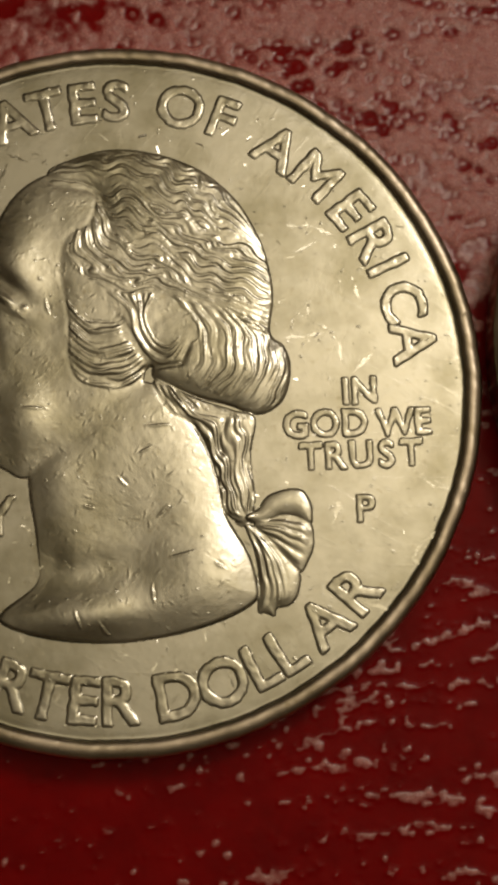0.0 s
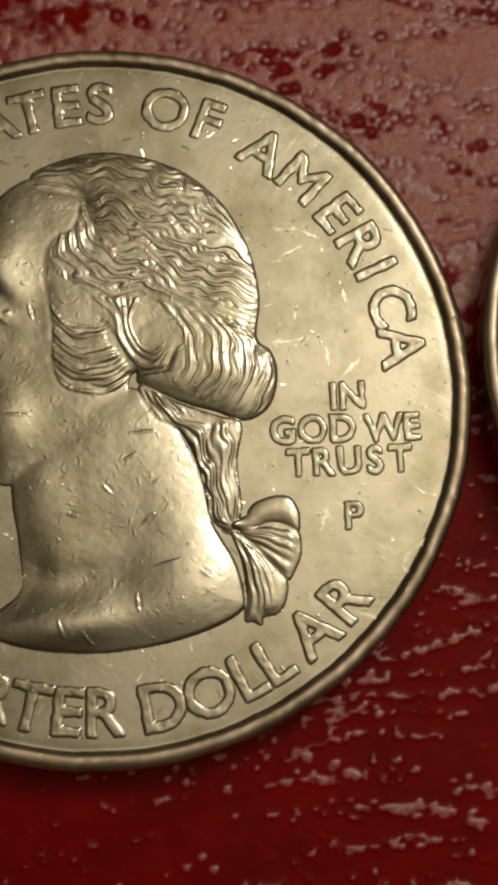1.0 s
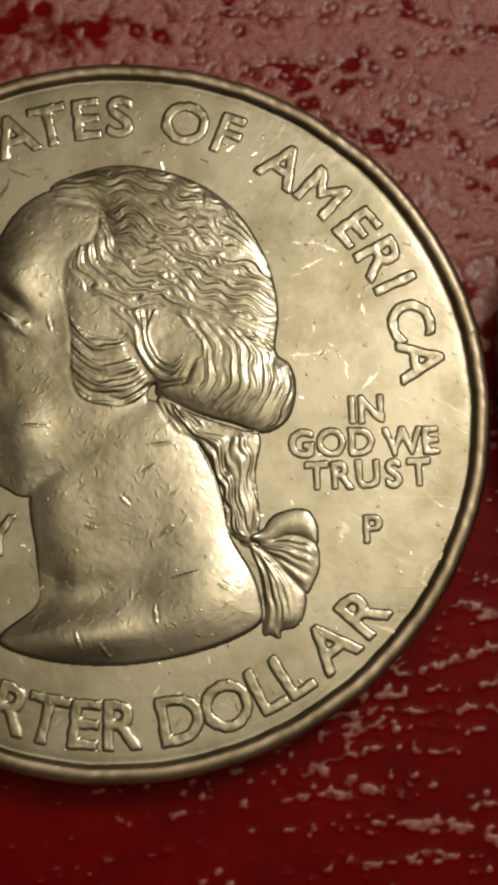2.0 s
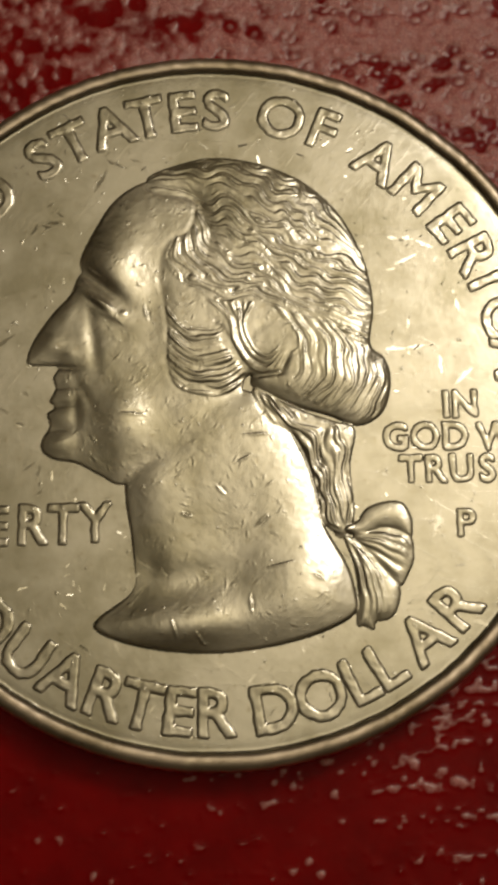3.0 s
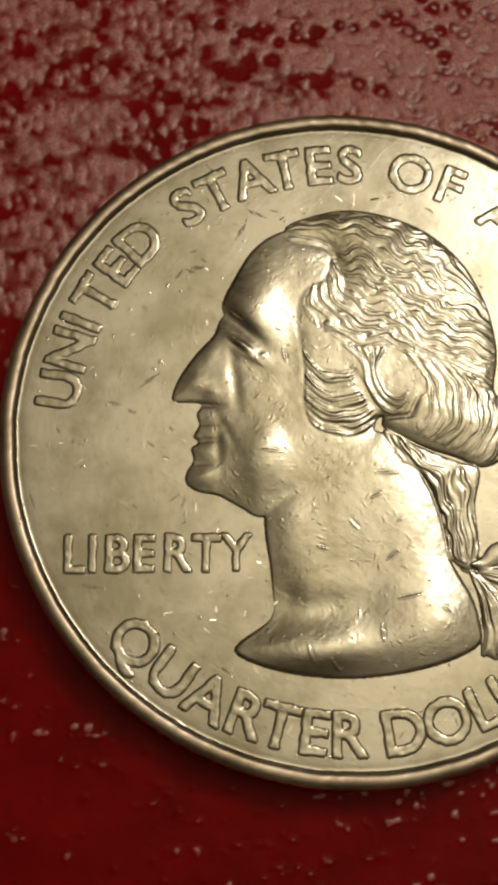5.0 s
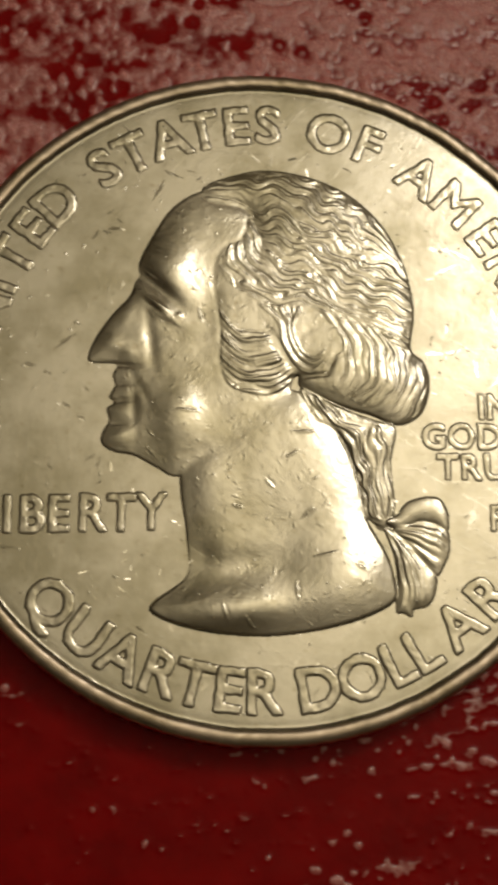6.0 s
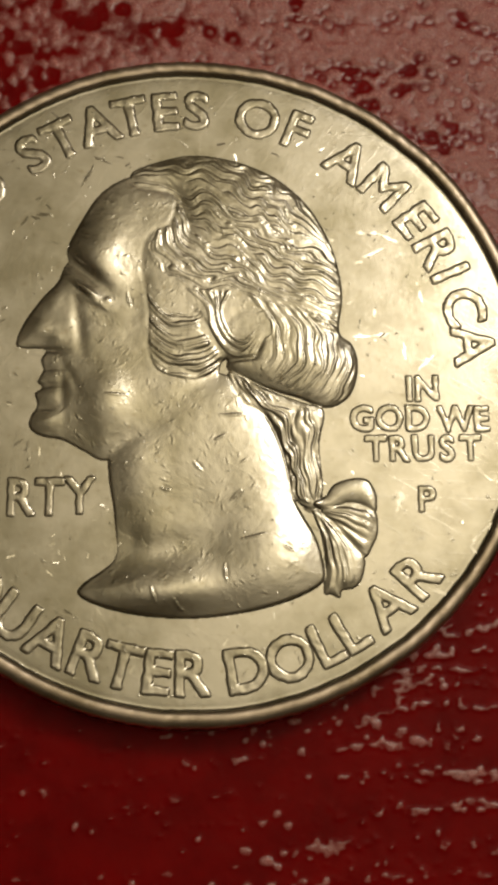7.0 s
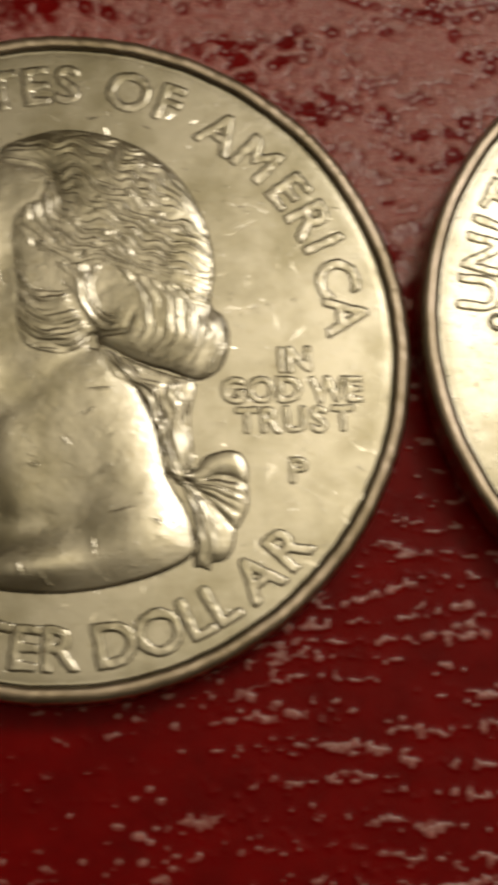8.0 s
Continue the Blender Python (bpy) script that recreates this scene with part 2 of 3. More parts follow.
    h = 0.075 * lift + 0.010 * fractal(X * 0.3, Y * 0.4, 11, 2) + 0.034 * lift * fractal(X * 3.6, Y * 3.6, 41, 2) + 0.005 * fractal(X * 1.8, Y * 1.8, 47, 2)
    h = blur(h, 1) - 0.10
    edge = np.clip(np.minimum.reduce([X - x0, x1 - X, Y - y0, y1 - Y]) / 1.5, 0, 1)
    h *= edge
    verts = np.stack([X * MM, Y * MM, h * MM], -1).reshape(-1, 3).tolist()
    idx = np.arange(nx * ny).reshape(nx, ny)
    faces = np.stack([idx[:-1, :-1], idx[1:, :-1], idx[1:, 1:], idx[:-1, 1:]], -1).reshape(-1, 4).tolist()
    # the rest of the sheet, flat, round the grained patch, with its thickness
    W, D, T = 0.16, 0.12, -0.0012
    base = len(verts)
    verts += [(-W, -D, 0), (W, -D, 0), (W, D, 0), (-W, D, 0), (-W, -D, T), (W, -D, T), (W, D, T), (-W, D, T)]
    south, north = idx[:, 0].tolist(), idx[:, -1].tolist()
    west, east = idx[0, :].tolist(), idx[-1, :].tolist()
    a, b, c, d = range(base, base + 4)
    faces += [[a, b] + south[::-1], [b, c] + east[::-1], [c, d] + north, [d, a] + west]
    for k in range(4):
        m = (k + 1) % 4
        faces.append([base + k, base + 4 + k, base + 4 + m, base + m])
    faces.append([base + 7, base + 6, base + 5, base + 4])
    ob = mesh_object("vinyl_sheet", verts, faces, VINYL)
    return tagged(ob, "dark red glossy vinyl sheet with blistered leather grain", "vinyl sheet")


vinyl_sheet()

# ---- coins ----
FIELD, RIM_TOP, RADIUS = 1.55, 1.75, 12.13


def coin_body(parent, material, seed):
    """Disc with rounded rim, reeded edge and slightly uneven rim line."""
    reeds = 119
    n = reeds * 6
    ang = np.arange(n) * 2 * math.pi / n
    profile = [(11.95, 0.0, 0), (12.05, 0.05, 0), (12.11, 0.16, 0), (12.13, 0.25, 1), (12.13, 1.45, 1), (12.125, 1.52, 0), (12.10, 1.595, 0), (12.05, 1.65, 0),
               (11.98, 1.688, 0), (11.90, 1.708, 0), (11.82, 1.715, 0), (11.74, 1.710, 0), (11.67, 1.695, 0), (11.615, 1.665, 0), (11.57, 1.615, 0), (11.535, 1.57, 0),
               (11.50, 1.547, 0), (11.45, 1.542, 0), (11.38, 1.546, 0), (11.22, FIELD, 0), (11.0, FIELD, 0), (9.0, FIELD, 0), (6.0, FIELD, 0), (3.0, FIELD, 0)]
    wob = 0.018 * value_noise(np.cos(ang) * 14 + 50, np.sin(ang) * 14 + 50, seed) + 0.012 * value_noise(np.cos(ang) * 45 + 90, np.sin(ang) * 45 + 90, seed + 1)
    verts, faces = [], []
    for r, z, reed in profile:
        k = np.where((np.arange(n) % 6) < 3, 0.0, -0.09) if reed else 0.0
        rr = r + k + wob * (r > 11.3)
        zz = z + (0.6 * wob if z > 1.6 else 0)
        verts += np.stack([rr * np.cos(ang) * MM, rr * np.sin(ang) * MM, np.broadcast_to(zz, rr.shape) * MM], -1).tolist()
    m = len(profile)
    for i in range(m - 1):
        for j in range(n):
            k = (j + 1) % n
            faces.append((i * n + j, i * n + k, (i + 1) * n + k, (i + 1) * n + j))
    faces.append(tuple((m - 1) * n + j for j in range(n)))
    faces.append(tuple(n - 1 - j for j in range(n)))
    ob = mesh_object("disc", verts, faces, material, parent)
    ob.data.materials.append(METAL_RIM)
    for f in ob.data.polygons[:14 * n]:
        f.material_index = 1
    return ob


GLYPHS = {}


def glyph_outline(ch, height):
    """Edge segments of one letter of the built-in font, its middle at the origin, cap height in millimetres."""
    cu = bpy.data.curves.new("letter", "FONT")
    cu.body, cu.size, cu.resolution_u = ch, height / 0.69, 4
    tmp = new("letter", cu)
    me = bpy.data.meshes.new_from_object(tmp.evaluated_get(bpy.context.evaluated_depsgraph_get()))
    bpy.data.objects.remove(tmp)
    bpy.data.curves.remove(cu)
    bm = bmesh.new()
    bm.from_mesh(me)
    bmesh.ops.remove_doubles(bm, verts=bm.verts, dist=1e-5)
    seg = np.array([[list(v.co.xy) for v in e.verts] for e in bm.edges if len(e.link_faces) == 1])
    bm.free()
    bpy.data.meshes.remove(me)
    lo, hi = seg.reshape(-1, 2).min(0), seg.reshape(-1, 2).max(0)
    return seg - [(lo[0] + hi[0]) / 2, height / 2 if ch == "Q" else (lo[1] + hi[1]) / 2]


def glyph(ch, height, material):
    """One struck letter: soft rounded strokes rising out of the field."""
    key = (ch, height, material.name)
    if key not in GLYPHS:
        seg = glyph_outline(ch, height)
        lo, hi = seg.reshape(-1, 2).min(0) - 0.2, seg.reshape(-1, 2).max(0) + 0.2
        step = 0.030
        X, Y = np.meshgrid(np.arange(lo[0], hi[0], step), np.arange(lo[1], hi[1], step), indexing="ij")
        best, odd = np.full(X.shape, 1e9), np.zeros(X.shape, bool)
        for (ax, ay), (bx, by) in seg:
            dx, dy = bx - ax, by - ay
            t = np.clip(((X - ax) * dx + (Y - ay) * dy) / (dx * dx + dy * dy + 1e-12), 0, 1)
            best = np.minimum(best, (X - ax - t * dx) ** 2 + (Y - ay - t * dy) ** 2)
            if ay != by:
                odd ^= ((ay > Y) != (by > Y)) & (X < dx * (Y - ay) / dy + ax)
        k = 0.62 + 0.38 * height / 1.42
        ragged = 0.028 * k * value_noise(X * 4 + ord(ch) * 3, Y * 4, 29)
        t = np.clip((np.where(odd, 1, -1) * np.sqrt(best) + 0.130 * k + ragged) / (0.125 * k), 0, 1)
        h = 0.046 * k * np.sin(t * math.pi / 2) * t ** 0.25 + 0.006 * value_noise(X * 5 + ord(ch), Y * 5, 17) * t
        h = blur(h, 1)
        grid_faces(key, X, Y, h, 0.006, material)
    return GLYPHS[key]


def grid_faces(key, X, Y, h, least, material):
    """Mesh of the raised cells of a height grid, kept for reuse."""
    keep = h > least
    cell = keep[:-1, :-1] | keep[1:, :-1] | keep[1:, 1:] | keep[:-1, 1:]
    used = np.zeros(X.shape, bool)
    for a, b in ((0, 0), (1, 0), (1, 1), (0, 1)):
        used[a:used.shape[0] - 1 + a, b:used.shape[1] - 1 + b] |= cell
    idx = np.full(X.shape, -1)
    idx[used] = np.arange(used.sum())
    verts = np.stack([X[used] * MM, Y[used] * MM, (h[used] - 0.012) * MM], -1).tolist()
    me = bpy.data.meshes.new("letter")
    me.from_pydata(verts, [], np.stack([idx[:-1, :-1], idx[1:, :-1], idx[1:, 1:], idx[:-1, 1:]], -1)[cell].tolist())
    me.materials.append(material)
    me.polygons.foreach_set("use_smooth", [True] * len(me.polygons))
    me.update()
    GLYPHS[key] = me


def letter(ch, x, y, turn, height, parent, material, wide=1.0):
    ob = new("letter", glyph(ch, height, material))
    ob.parent = parent
    ob.matrix_basis = Matrix.Translation((x * MM, y * MM, FIELD * MM)) @ Matrix.Rotation(radians(turn), 4, "Z") @ Matrix.Diagonal((wide, 1, 1, 1))
    return ob


def arc_letters(pairs, radius, height, parent, material, inward=False, wide=1.0):
    for ch, a in pairs:
        letter(ch, radius * math.cos(radians(a)), radius * math.sin(radians(a)), a + 90 if inward else a - 90, height, parent, material, wide)


def ridge_family(H, X, Y, first, last, count, amp, seed, wave=0.45, swing=0.55):
    """Combed strands between two guide curves, as grooves pressed into the relief H."""
    a, b = curve_points(first, 12), curve_points(last, 12)

    def even(c, n=700):
        s = np.r_[0, np.cumsum(np.hypot(*np.diff(c, axis=0).T))]
        u = np.linspace(0, s[-1], n)
        return np.stack([np.interp(u, s, c[:, 0]), np.interp(u, s, c[:, 1])], -1), s[-1]
    (A, la), (B, lb) = even(a), even(b)
    s = np.linspace(0, 1, 560)
    P = A[None] * (1 - s)[:, None, None] + B[None] * s[:, None, None]
    u = np.linspace(0, max(la, lb), 700)
    S, U = np.meshgrid(s, u, indexing="ij")
    warp = wave * value_noise(U * 1.1 + 31, S * count * 0.45 + 7, seed) + 0.5 * wave * value_noise(U * 2.6, S * count * 0.6, seed + 3)
    swell = 4.4 + 0.8 * value_noise(U * 0.4 + 3, S * 2.0, seed + 9)
    warp += swing * np.sin(U * swell + 3.5 * S + seed) * np.clip(U / 0.8, 0, 1)
    phase = S * count + warp
    strong = 0.75 + 0.65 * value_noise(U * 0.9, S * count * 0.7, seed + 5)
    fine = np.abs(np.sin(math.pi * phase)) ** 0.8
    lock = np.abs(np.sin(math.pi * (phase / 2.7 + 0.35 * value_noise(U * 0.7, S * 2, seed + 7)))) ** 0.8
    ridge = 0.55 * fine + 0.75 * lock
    val = (amp * strong * (ridge - 0.8)) * np.clip(np.minimum(U, u[-1] - U) / 0.25, 0, 1) ** 0.5
    x0, y0, st = X[0, 0], Y[0, 0], X[1, 0] - X[0, 0]
    i, j = np.rint((P[..., 0] - x0) / st).astype(int), np.rint((P[..., 1] - y0) / st).astype(int)
    ok = (i >= 0) & (j >= 0) & (i < X.shape[0]) & (j < X.shape[1])
    layer, hits = np.zeros(X.shape), np.zeros(X.shape)
    np.add.at(layer, (i[ok], j[ok]), val[ok])
    np.add.at(hits, (i[ok], j[ok]), 1)
    H += np.where(hits > 0, layer / np.maximum(hits, 1), 0)


def dome(d, width, edge):
    """Rounded rise from an outline: a steep edge, then a dome."""
    t = np.clip(d / width, 0, 1)
    return np.where(d > 0, edge * np.clip(d / 0.09, 0, 1) + (1 - edge) * (1 - (1 - t) ** 2), 0)


def gouge(h, X, Y, ax, ay, bx, by, depth, width):
    """A short scratch with a raised lip, cut into the relief."""
    dx, dy = bx - ax, by - ay
    t = np.clip(((X - ax) * dx + (Y - ay) * dy) / (dx * dx + dy * dy + 1e-12), 0, 1)
    side = ((X - ax) * dy - (Y - ay) * dx) / (math.hypot(dx, dy) + 1e-9)
    off = np.hypot(X - ax - t * dx, Y - ay - t * dy) / (width * (0.35 + 0.65 * np.sin(math.pi * np.clip(t, 0.02, 0.98))))
    h += np.where(h > 0.1, depth * np.exp(-off ** 2) * np.where(side > 0, 1.0, -0.6), 0)


def bust_relief(parent, material):
    """Plain sculpted relief: head in profile with combed hair, tied queue and cut neck."""
    step = 0.030
    X, Y = np.meshgrid(np.arange(-7.0, 6.9, step), np.arange(-8.7, 9.0, step), indexing="ij")

    def shape(text):
        return inside_depth(curve_points(text, 5, True), X, Y)
    face = shape("-2.98,7.19 -3.65,6.53 -4.22,5.45 -4.64,4.48 -4.77,3.96 -4.84,3.39 -5.41,2.69 -5.96,1.85 -6.24,1.12 -6.11,0.82 -5.30,0.74 -5.37,0.43 "
                 "-5.28,0.03 -5.45,-0.38 -5.30,-0.58 -5.52,-0.79 -5.43,-1.19 -5.64,-1.70 -5.59,-2.09 -5.15,-2.35 -4.47,-2.47 -3.70,-2.86 -2.88,-3.15 "
                 "-0.82,-2.51 0.72,-0.46 1.08,2.24 0.66,5.17 -0.78,7.05 -2.18,7.47")
    neck = shape("-2.88,-2.73 -2.86,-3.75 -2.69,-4.73 -2.60,-5.71 -2.64,-6.49 -3.01,-6.92 -3.57,-7.36 -3.75,-7.75 -2.98,-8.13 -1.66,-8.41 -0.14,-8.51 "
                 "1.19,-8.39 2.52,-8.10 3.68,-7.70 4.49,-7.20 4.54,-6.61 4.26,-5.63 3.58,-4.45 3.29,-3.25 2.89,-2.05 1.90,-0.43 0.71,0.16 -1.24,-0.30 -2.38,-1.94")
    hair = shape("-2.39,7.64 -0.99,8.23 0.00,8.38 1.02,8.27 2.04,7.97 3.06,7.44 4.08,6.46 4.79,5.19 5.14,4.03 5.26,2.97 5.14,1.75 5.58,1.30 5.78,0.58 "
                 "5.62,-0.35 5.22,-0.88 4.57,-1.10 3.67,-0.77 2.49,-0.43 1.20,0.17 1.10,0.58 0.52,-0.01 -0.26,-0.19 -1.25,0.11 -1.62,0.92 -1.64,2.16 "
                 "-1.74,2.99 -1.91,3.82 -1.89,4.67 -1.55,5.31 -0.95,5.65 -0.77,6.62 -1.18,6.87 -2.18,7.00")
    queue = shape("1.20,0.17 1.71,-0.94 2.49,-1.34 2.99,-2.25 3.29,-3.25 3.48,-4.25 3.97,-4.64 4.37,-4.44 4.50,-3.83 4.38,-2.42 4.55,-1.20 3.87,-0.91 2.49,-0.43")
    loop_up = shape("4.19,-4.50 4.56,-4.24 4.89,-3.81 5.49,-3.58 6.04,-3.62 6.35,-4.15 6.31,-4.73 5.84,-4.48 5.30,-4.44 4.70,-4.73")
    loop_low = shape("4.45,-4.69 5.30,-4.44 5.84,-4.48 6.31,-4.73 6.39,-5.42 6.14,-6.05 5.89,-6.30 5.36,-5.81 4.86,-5.22")
    tail = shape("4.16,-4.74 4.86,-5.04 5.45,-5.69 5.91,-6.30 5.85,-6.99 5.56,-7.38 5.15,-7.48 5.06,-7.73 4.76,-7.62 4.51,-7.54 4.56,-6.60 4.43,-5.62")
    bow = np.maximum.reduce([loop_up, loop_low, tail])
    roll = shape("1.10,0.58 1.06,1.77 1.60,2.42 2.68,2.51 4.05,2.11 5.03,1.71 5.58,1.30 5.78,0.58 5.62,-0.35 5.22,-0.88 4.57,-1.10 3.67,-0.77 2.49,-0.43 1.41,0.12")

    def lump(x, y, sx, sy, amp, turn=0.0):
        c, s = math.cos(radians(turn)), math.sin(radians(turn))
        dx, dy = X - x, Y - y
        return amp * np.exp(-((c * dx + s * dy) / sx) ** 2 - ((c * dy - s * dx) / sy) ** 2)
    head = np.maximum(face, hair)
    hf = 0.215 * dome(head, 1.6, 0.19 * (1 - np.clip((neck - 0.1) / 0.5, 0, 1)))
    features = (lump(-3.45, 4.25, 0.85, 1.5, 0.18, 8) + lump(-3.05, -0.95, 0.85, 1.0, 0.19, 12) - lump(-2.0, 2.9, 0.40, 2.0, 0.02)
                # brow, socket, lids and the corner of the eye
                + lump(-4.35, 4.95, 0.85, 0.26, 0.035, -35) - lump(-3.85, 3.66, 1.05, 0.27, 0.160, -41) - lump(-4.75, 3.95, 0.30, 0.32, 0.06)
                + lump(-3.85, 3.02, 0.48, 0.10, 0.075, -36) - lump(-3.95, 2.86, 0.44, 0.06, 0.030, -36) + lump(-3.55, 2.60, 0.42, 0.11, 0.040, -30) + lump(-3.10, 2.62, 0.12, 0.10, 0.03)
                - lump(-3.2, 2.10, 0.7, 0.25, 0.025, -25)
                # nose and its wing
                + lump(-4.95, 2.7, 0.40, 1.0, 0.05, -32) + lump(-5.45, 1.62, 0.40, 0.38, 0.045) + lump(-4.85, 1.25, 0.30, 0.26, 0.045)
                - lump(-4.05, 1.65, 0.22, 0.95, 0.055, 8) - lump(-5.05, 0.78, 0.60, 0.10, 0.05, -4)
                # lips and chin
                - lump(-4.95, 0.10, 0.50, 0.07, 0.020) + lump(-5.0, -0.14, 0.40, 0.16, 0.022) - lump(-5.0, -0.50, 0.42, 0.09, 0.030, 4) + lump(-5.0, -0.85, 0.32, 0.22, 0.028)
                - lump(-5.05, -1.32, 0.4, 0.12, 0.03) + lump(-5.1, -1.85, 0.5, 0.36, 0.05) - lump(-4.55, -0.6, 0.16, 0.85, 0.028, 4) - lump(-4.3, -0.1, 0.14, 0.7, 0.02, 30))
    hf += np.where(face > 0, features, 0)
    hn = 0.21 * dome(neck, 1.7, 0.18)
    hn += np.where(neck > 0, -lump(0.54, -4.83, 1.5, 1.3, 0.07, 20) - lump(-0.73, -6.15, 1.8, 0.55, 0.10, 10) + lump(-1.12, -7.72, 2.2, 0.70, 0.27, 7) + lump(2.75, -6.9, 1.5, 2.0, 0.20, 12)
                   - lump(-2.01, -5.83, 0.45, 0.5, 0.06, -15) + lump(-2.01, -3.23, 0.75, 1.3, 0.07), 0)
    over = np.clip(hair / 0.45, 0, 1)
    hh = np.where(hair > 0, hf + 0.02 * over * over * (3 - 2 * over) + lump(3.56, 0.51, 2.1, 0.85, 0.05, -12), 0)
    hq = np.where(queue > 0, 0.07 + 0.07 * dome(queue, 0.6, 0.1), 0)
    hb = np.maximum.reduce([np.where(loop_up > 0, 0.075 + 0.08 * dome(loop_up, 0.45, 0.1), 0), np.where(loop_low > 0, 0.055 + 0.08 * dome(loop_low, 0.55, 0.1), 0),
                            np.where(tail > 0, 0.04 + 0.09 * dome(tail, 0.5, 0.1), 0)]) + lump(4.16, -4.49, 0.28, 0.22, 0.10, 35)
    hh += 0.025 * np.exp(-((hair - 0.45) / 0.45) ** 2) * np.clip(roll / 0.15, 0, 1) * np.clip((1.3 - Y) / 0.8, 0, 1)
    combed = np.zeros(X.shape)
    crown = "-2.55,7.21 -1.50,7.28 -0.44,6.91 0.13,7.07 0.71,6.70 1.28,6.04 1.95,5.91 2.62,5.63 3.37,5.22 4.23,5.05 5.08,4.44"
    middle = "-0.57,6.60 -0.34,5.79 0.14,4.98 0.80,4.47 1.66,4.41 2.13,3.90 2.60,3.40 3.35,3.16 4.20,2.85 5.14,2.55"
    lower = "-1.38,5.39 -1.70,4.69 -1.37,3.99 -0.61,3.49 0.33,3.09 1.18,3.24 2.12,2.87 3.06,2.57 3.81,2.27 4.55,1.77 5.08,1.63"
    ridge_family(combed, X, Y, "-2.84,7.50 -1.89,8.11 -0.74,8.43 0.42,8.46 1.58,8.17 2.73,7.54 3.78,6.57 4.62,5.35 5.13,4.24", crown, 12, 0.055, 3, 0.50, 0.60)
    ridge_family(combed, X, Y, crown, middle, 13, 0.058, 13, 0.50, 0.55)
    ridge_family(combed, X, Y, middle, lower, 12, 0.058, 23, 0.50, 0.55)
    # crescents of the side whiskers, the curl over the ear, the roll
    ridge_family(combed, X, Y, "-1.87,3.46 -1.55,2.71 -0.98,2.26 -0.32,2.17 0.14,2.40", "-1.85,0.76 -1.58,0.22 -0.87,-0.17 0.06,-0.18 0.80,0.20 1.08,0.44", 10, 0.088, 33, 0.25, 0.10)
    ridge_family(combed, X, Y, "-0.42,3.19 0.27,2.59 0.57,1.71 0.99,0.97 1.64,0.69 2.15,1.27", "1.27,3.12 0.95,2.39 1.21,1.61 1.70,1.31 2.04,1.54", 7, 0.080, 43, 0.25, 0.15)
    ridge_family(combed, X, Y, "1.60,3.15 2.55,2.20 2.72,0.90 2.19,0.05", "4.75,2.25 5.45,1.55 5.62,0.49 5.26,-0.56 4.79,-0.94", 21, 0.054, 53, 0.55, 0.35)
    # the dark comma over the ear, the lobe below it and the end of the roll
    combed += lump(0.45, 0.20, 0.36, 0.30, 0.05) - lump(0.45, 1.55, 0.75, 0.14, 0.075, -58) + lump(1.0, 0.75, 0.3, 0.25, 0.03) - lump(1.75, 0.62, 0.55, 0.10, 0.06, 8) - lump(2.25, 1.0, 0.10, 0.40, 0.05, -25)
    combed -= 0.010 * np.exp(-((roll - 0.05) / 0.16) ** 2) * np.clip((Y - 1.6) / 0.4, 0, 1)
    hh += np.where(hair > 0.05, combed, 0)
    tied = np.zeros(X.shape)
    ridge_family(tied, X, Y, "1.31,0.07 1.85,-0.93 2.59,-1.39 3.08,-2.34 3.37,-3.24 3.57,-4.24 3.96,-4.54", "2.68,-0.44 3.66,-0.94 4.35,-1.24 4.35,-2.44 4.45,-3.84 4.36,-4.34", 6, 0.085, 63, 0.35, 0.3)
    hq += np.where(queue > 0.03, tied, 0)
    knot = np.zeros(X.shape)
    ridge_family(knot, X, Y, "4.55,-4.64 5.24,-4.54 5.82,-4.59 6.31,-4.94", "4.65,-5.14 5.14,-5.44 5.53,-5.84 5.93,-6.24", 4, 0.075, 73, 0.25, 0.1)
    ridge_family(knot, X, Y, "4.55,-4.99 5.04,-5.54 5.44,-6.24 5.63,-7.14", "4.21,-4.94 4.50,-5.74 4.65,-6.64 4.65,-7.54", 4, 0.075, 83, 0.25, 0.1)
    hb += np.where(bow > 0.03, knot, 0)
    soft = 0.035
    skin = np.maximum(hn, hf) + np.where((face > 0) & (neck > 0), soft * np.exp(-np.abs(hn - hf) / soft) / 2, 0)
    h = np.maximum.reduce([skin, hh, hq, hb])
    # parting groove where the hair overlaps the skin, and the jaw over the neck
    h -= 0.008 * np.exp(-(hair / 0.10) ** 2) * ((face > 0.1) | (neck > 0.1))
    h -= 0.008 * np.exp(-(queue / 0.06) ** 2) * (neck > 0.1)
    h += (0.007 * fractal(X * 1.3, Y * 1.3, 91, 4) + 0.0012 * fractal(X * 5.0, Y * 5.0, 101, 2)) * (h > 0.05)
    for ax, ay, bx, by in ((-3.07, -0.76, -2.36, -0.79), (1.17, -6.65, 1.23, -7.23), (-1.30, -7.45, -1.10, -8.03), (-0.53, -7.83, -0.24, -8.23), (-1.90, -5.81, -1.42, -6.09),
                           (-1.08, -4.03, -0.69, -4.12), (0.06, -3.11, 0.36, -3.41), (1.72, -4.08, 1.34, -4.48), (0.91, -1.39, 1.70, -1.37), (1.73, -5.76, 2.51, -5.56),
                           (-2.38, 2.94, -2.24, 2.43), (-4.28, 4.25, -3.88, 3.95), (3.18, -5.95, 3.48, -6.14), (0.73, -2.30, 1.12, -2.09)):
        gouge(h, X, Y, ax, ay, bx, by, 0.030, 0.075)
    rng = np.random.default_rng(5)
    for _ in range(560):
        ax, ay, turn, size = rng.uniform(-5, 4), rng.uniform(-8, 7), rng.uniform(0, math.pi), rng.uniform(0.02, 0.30)
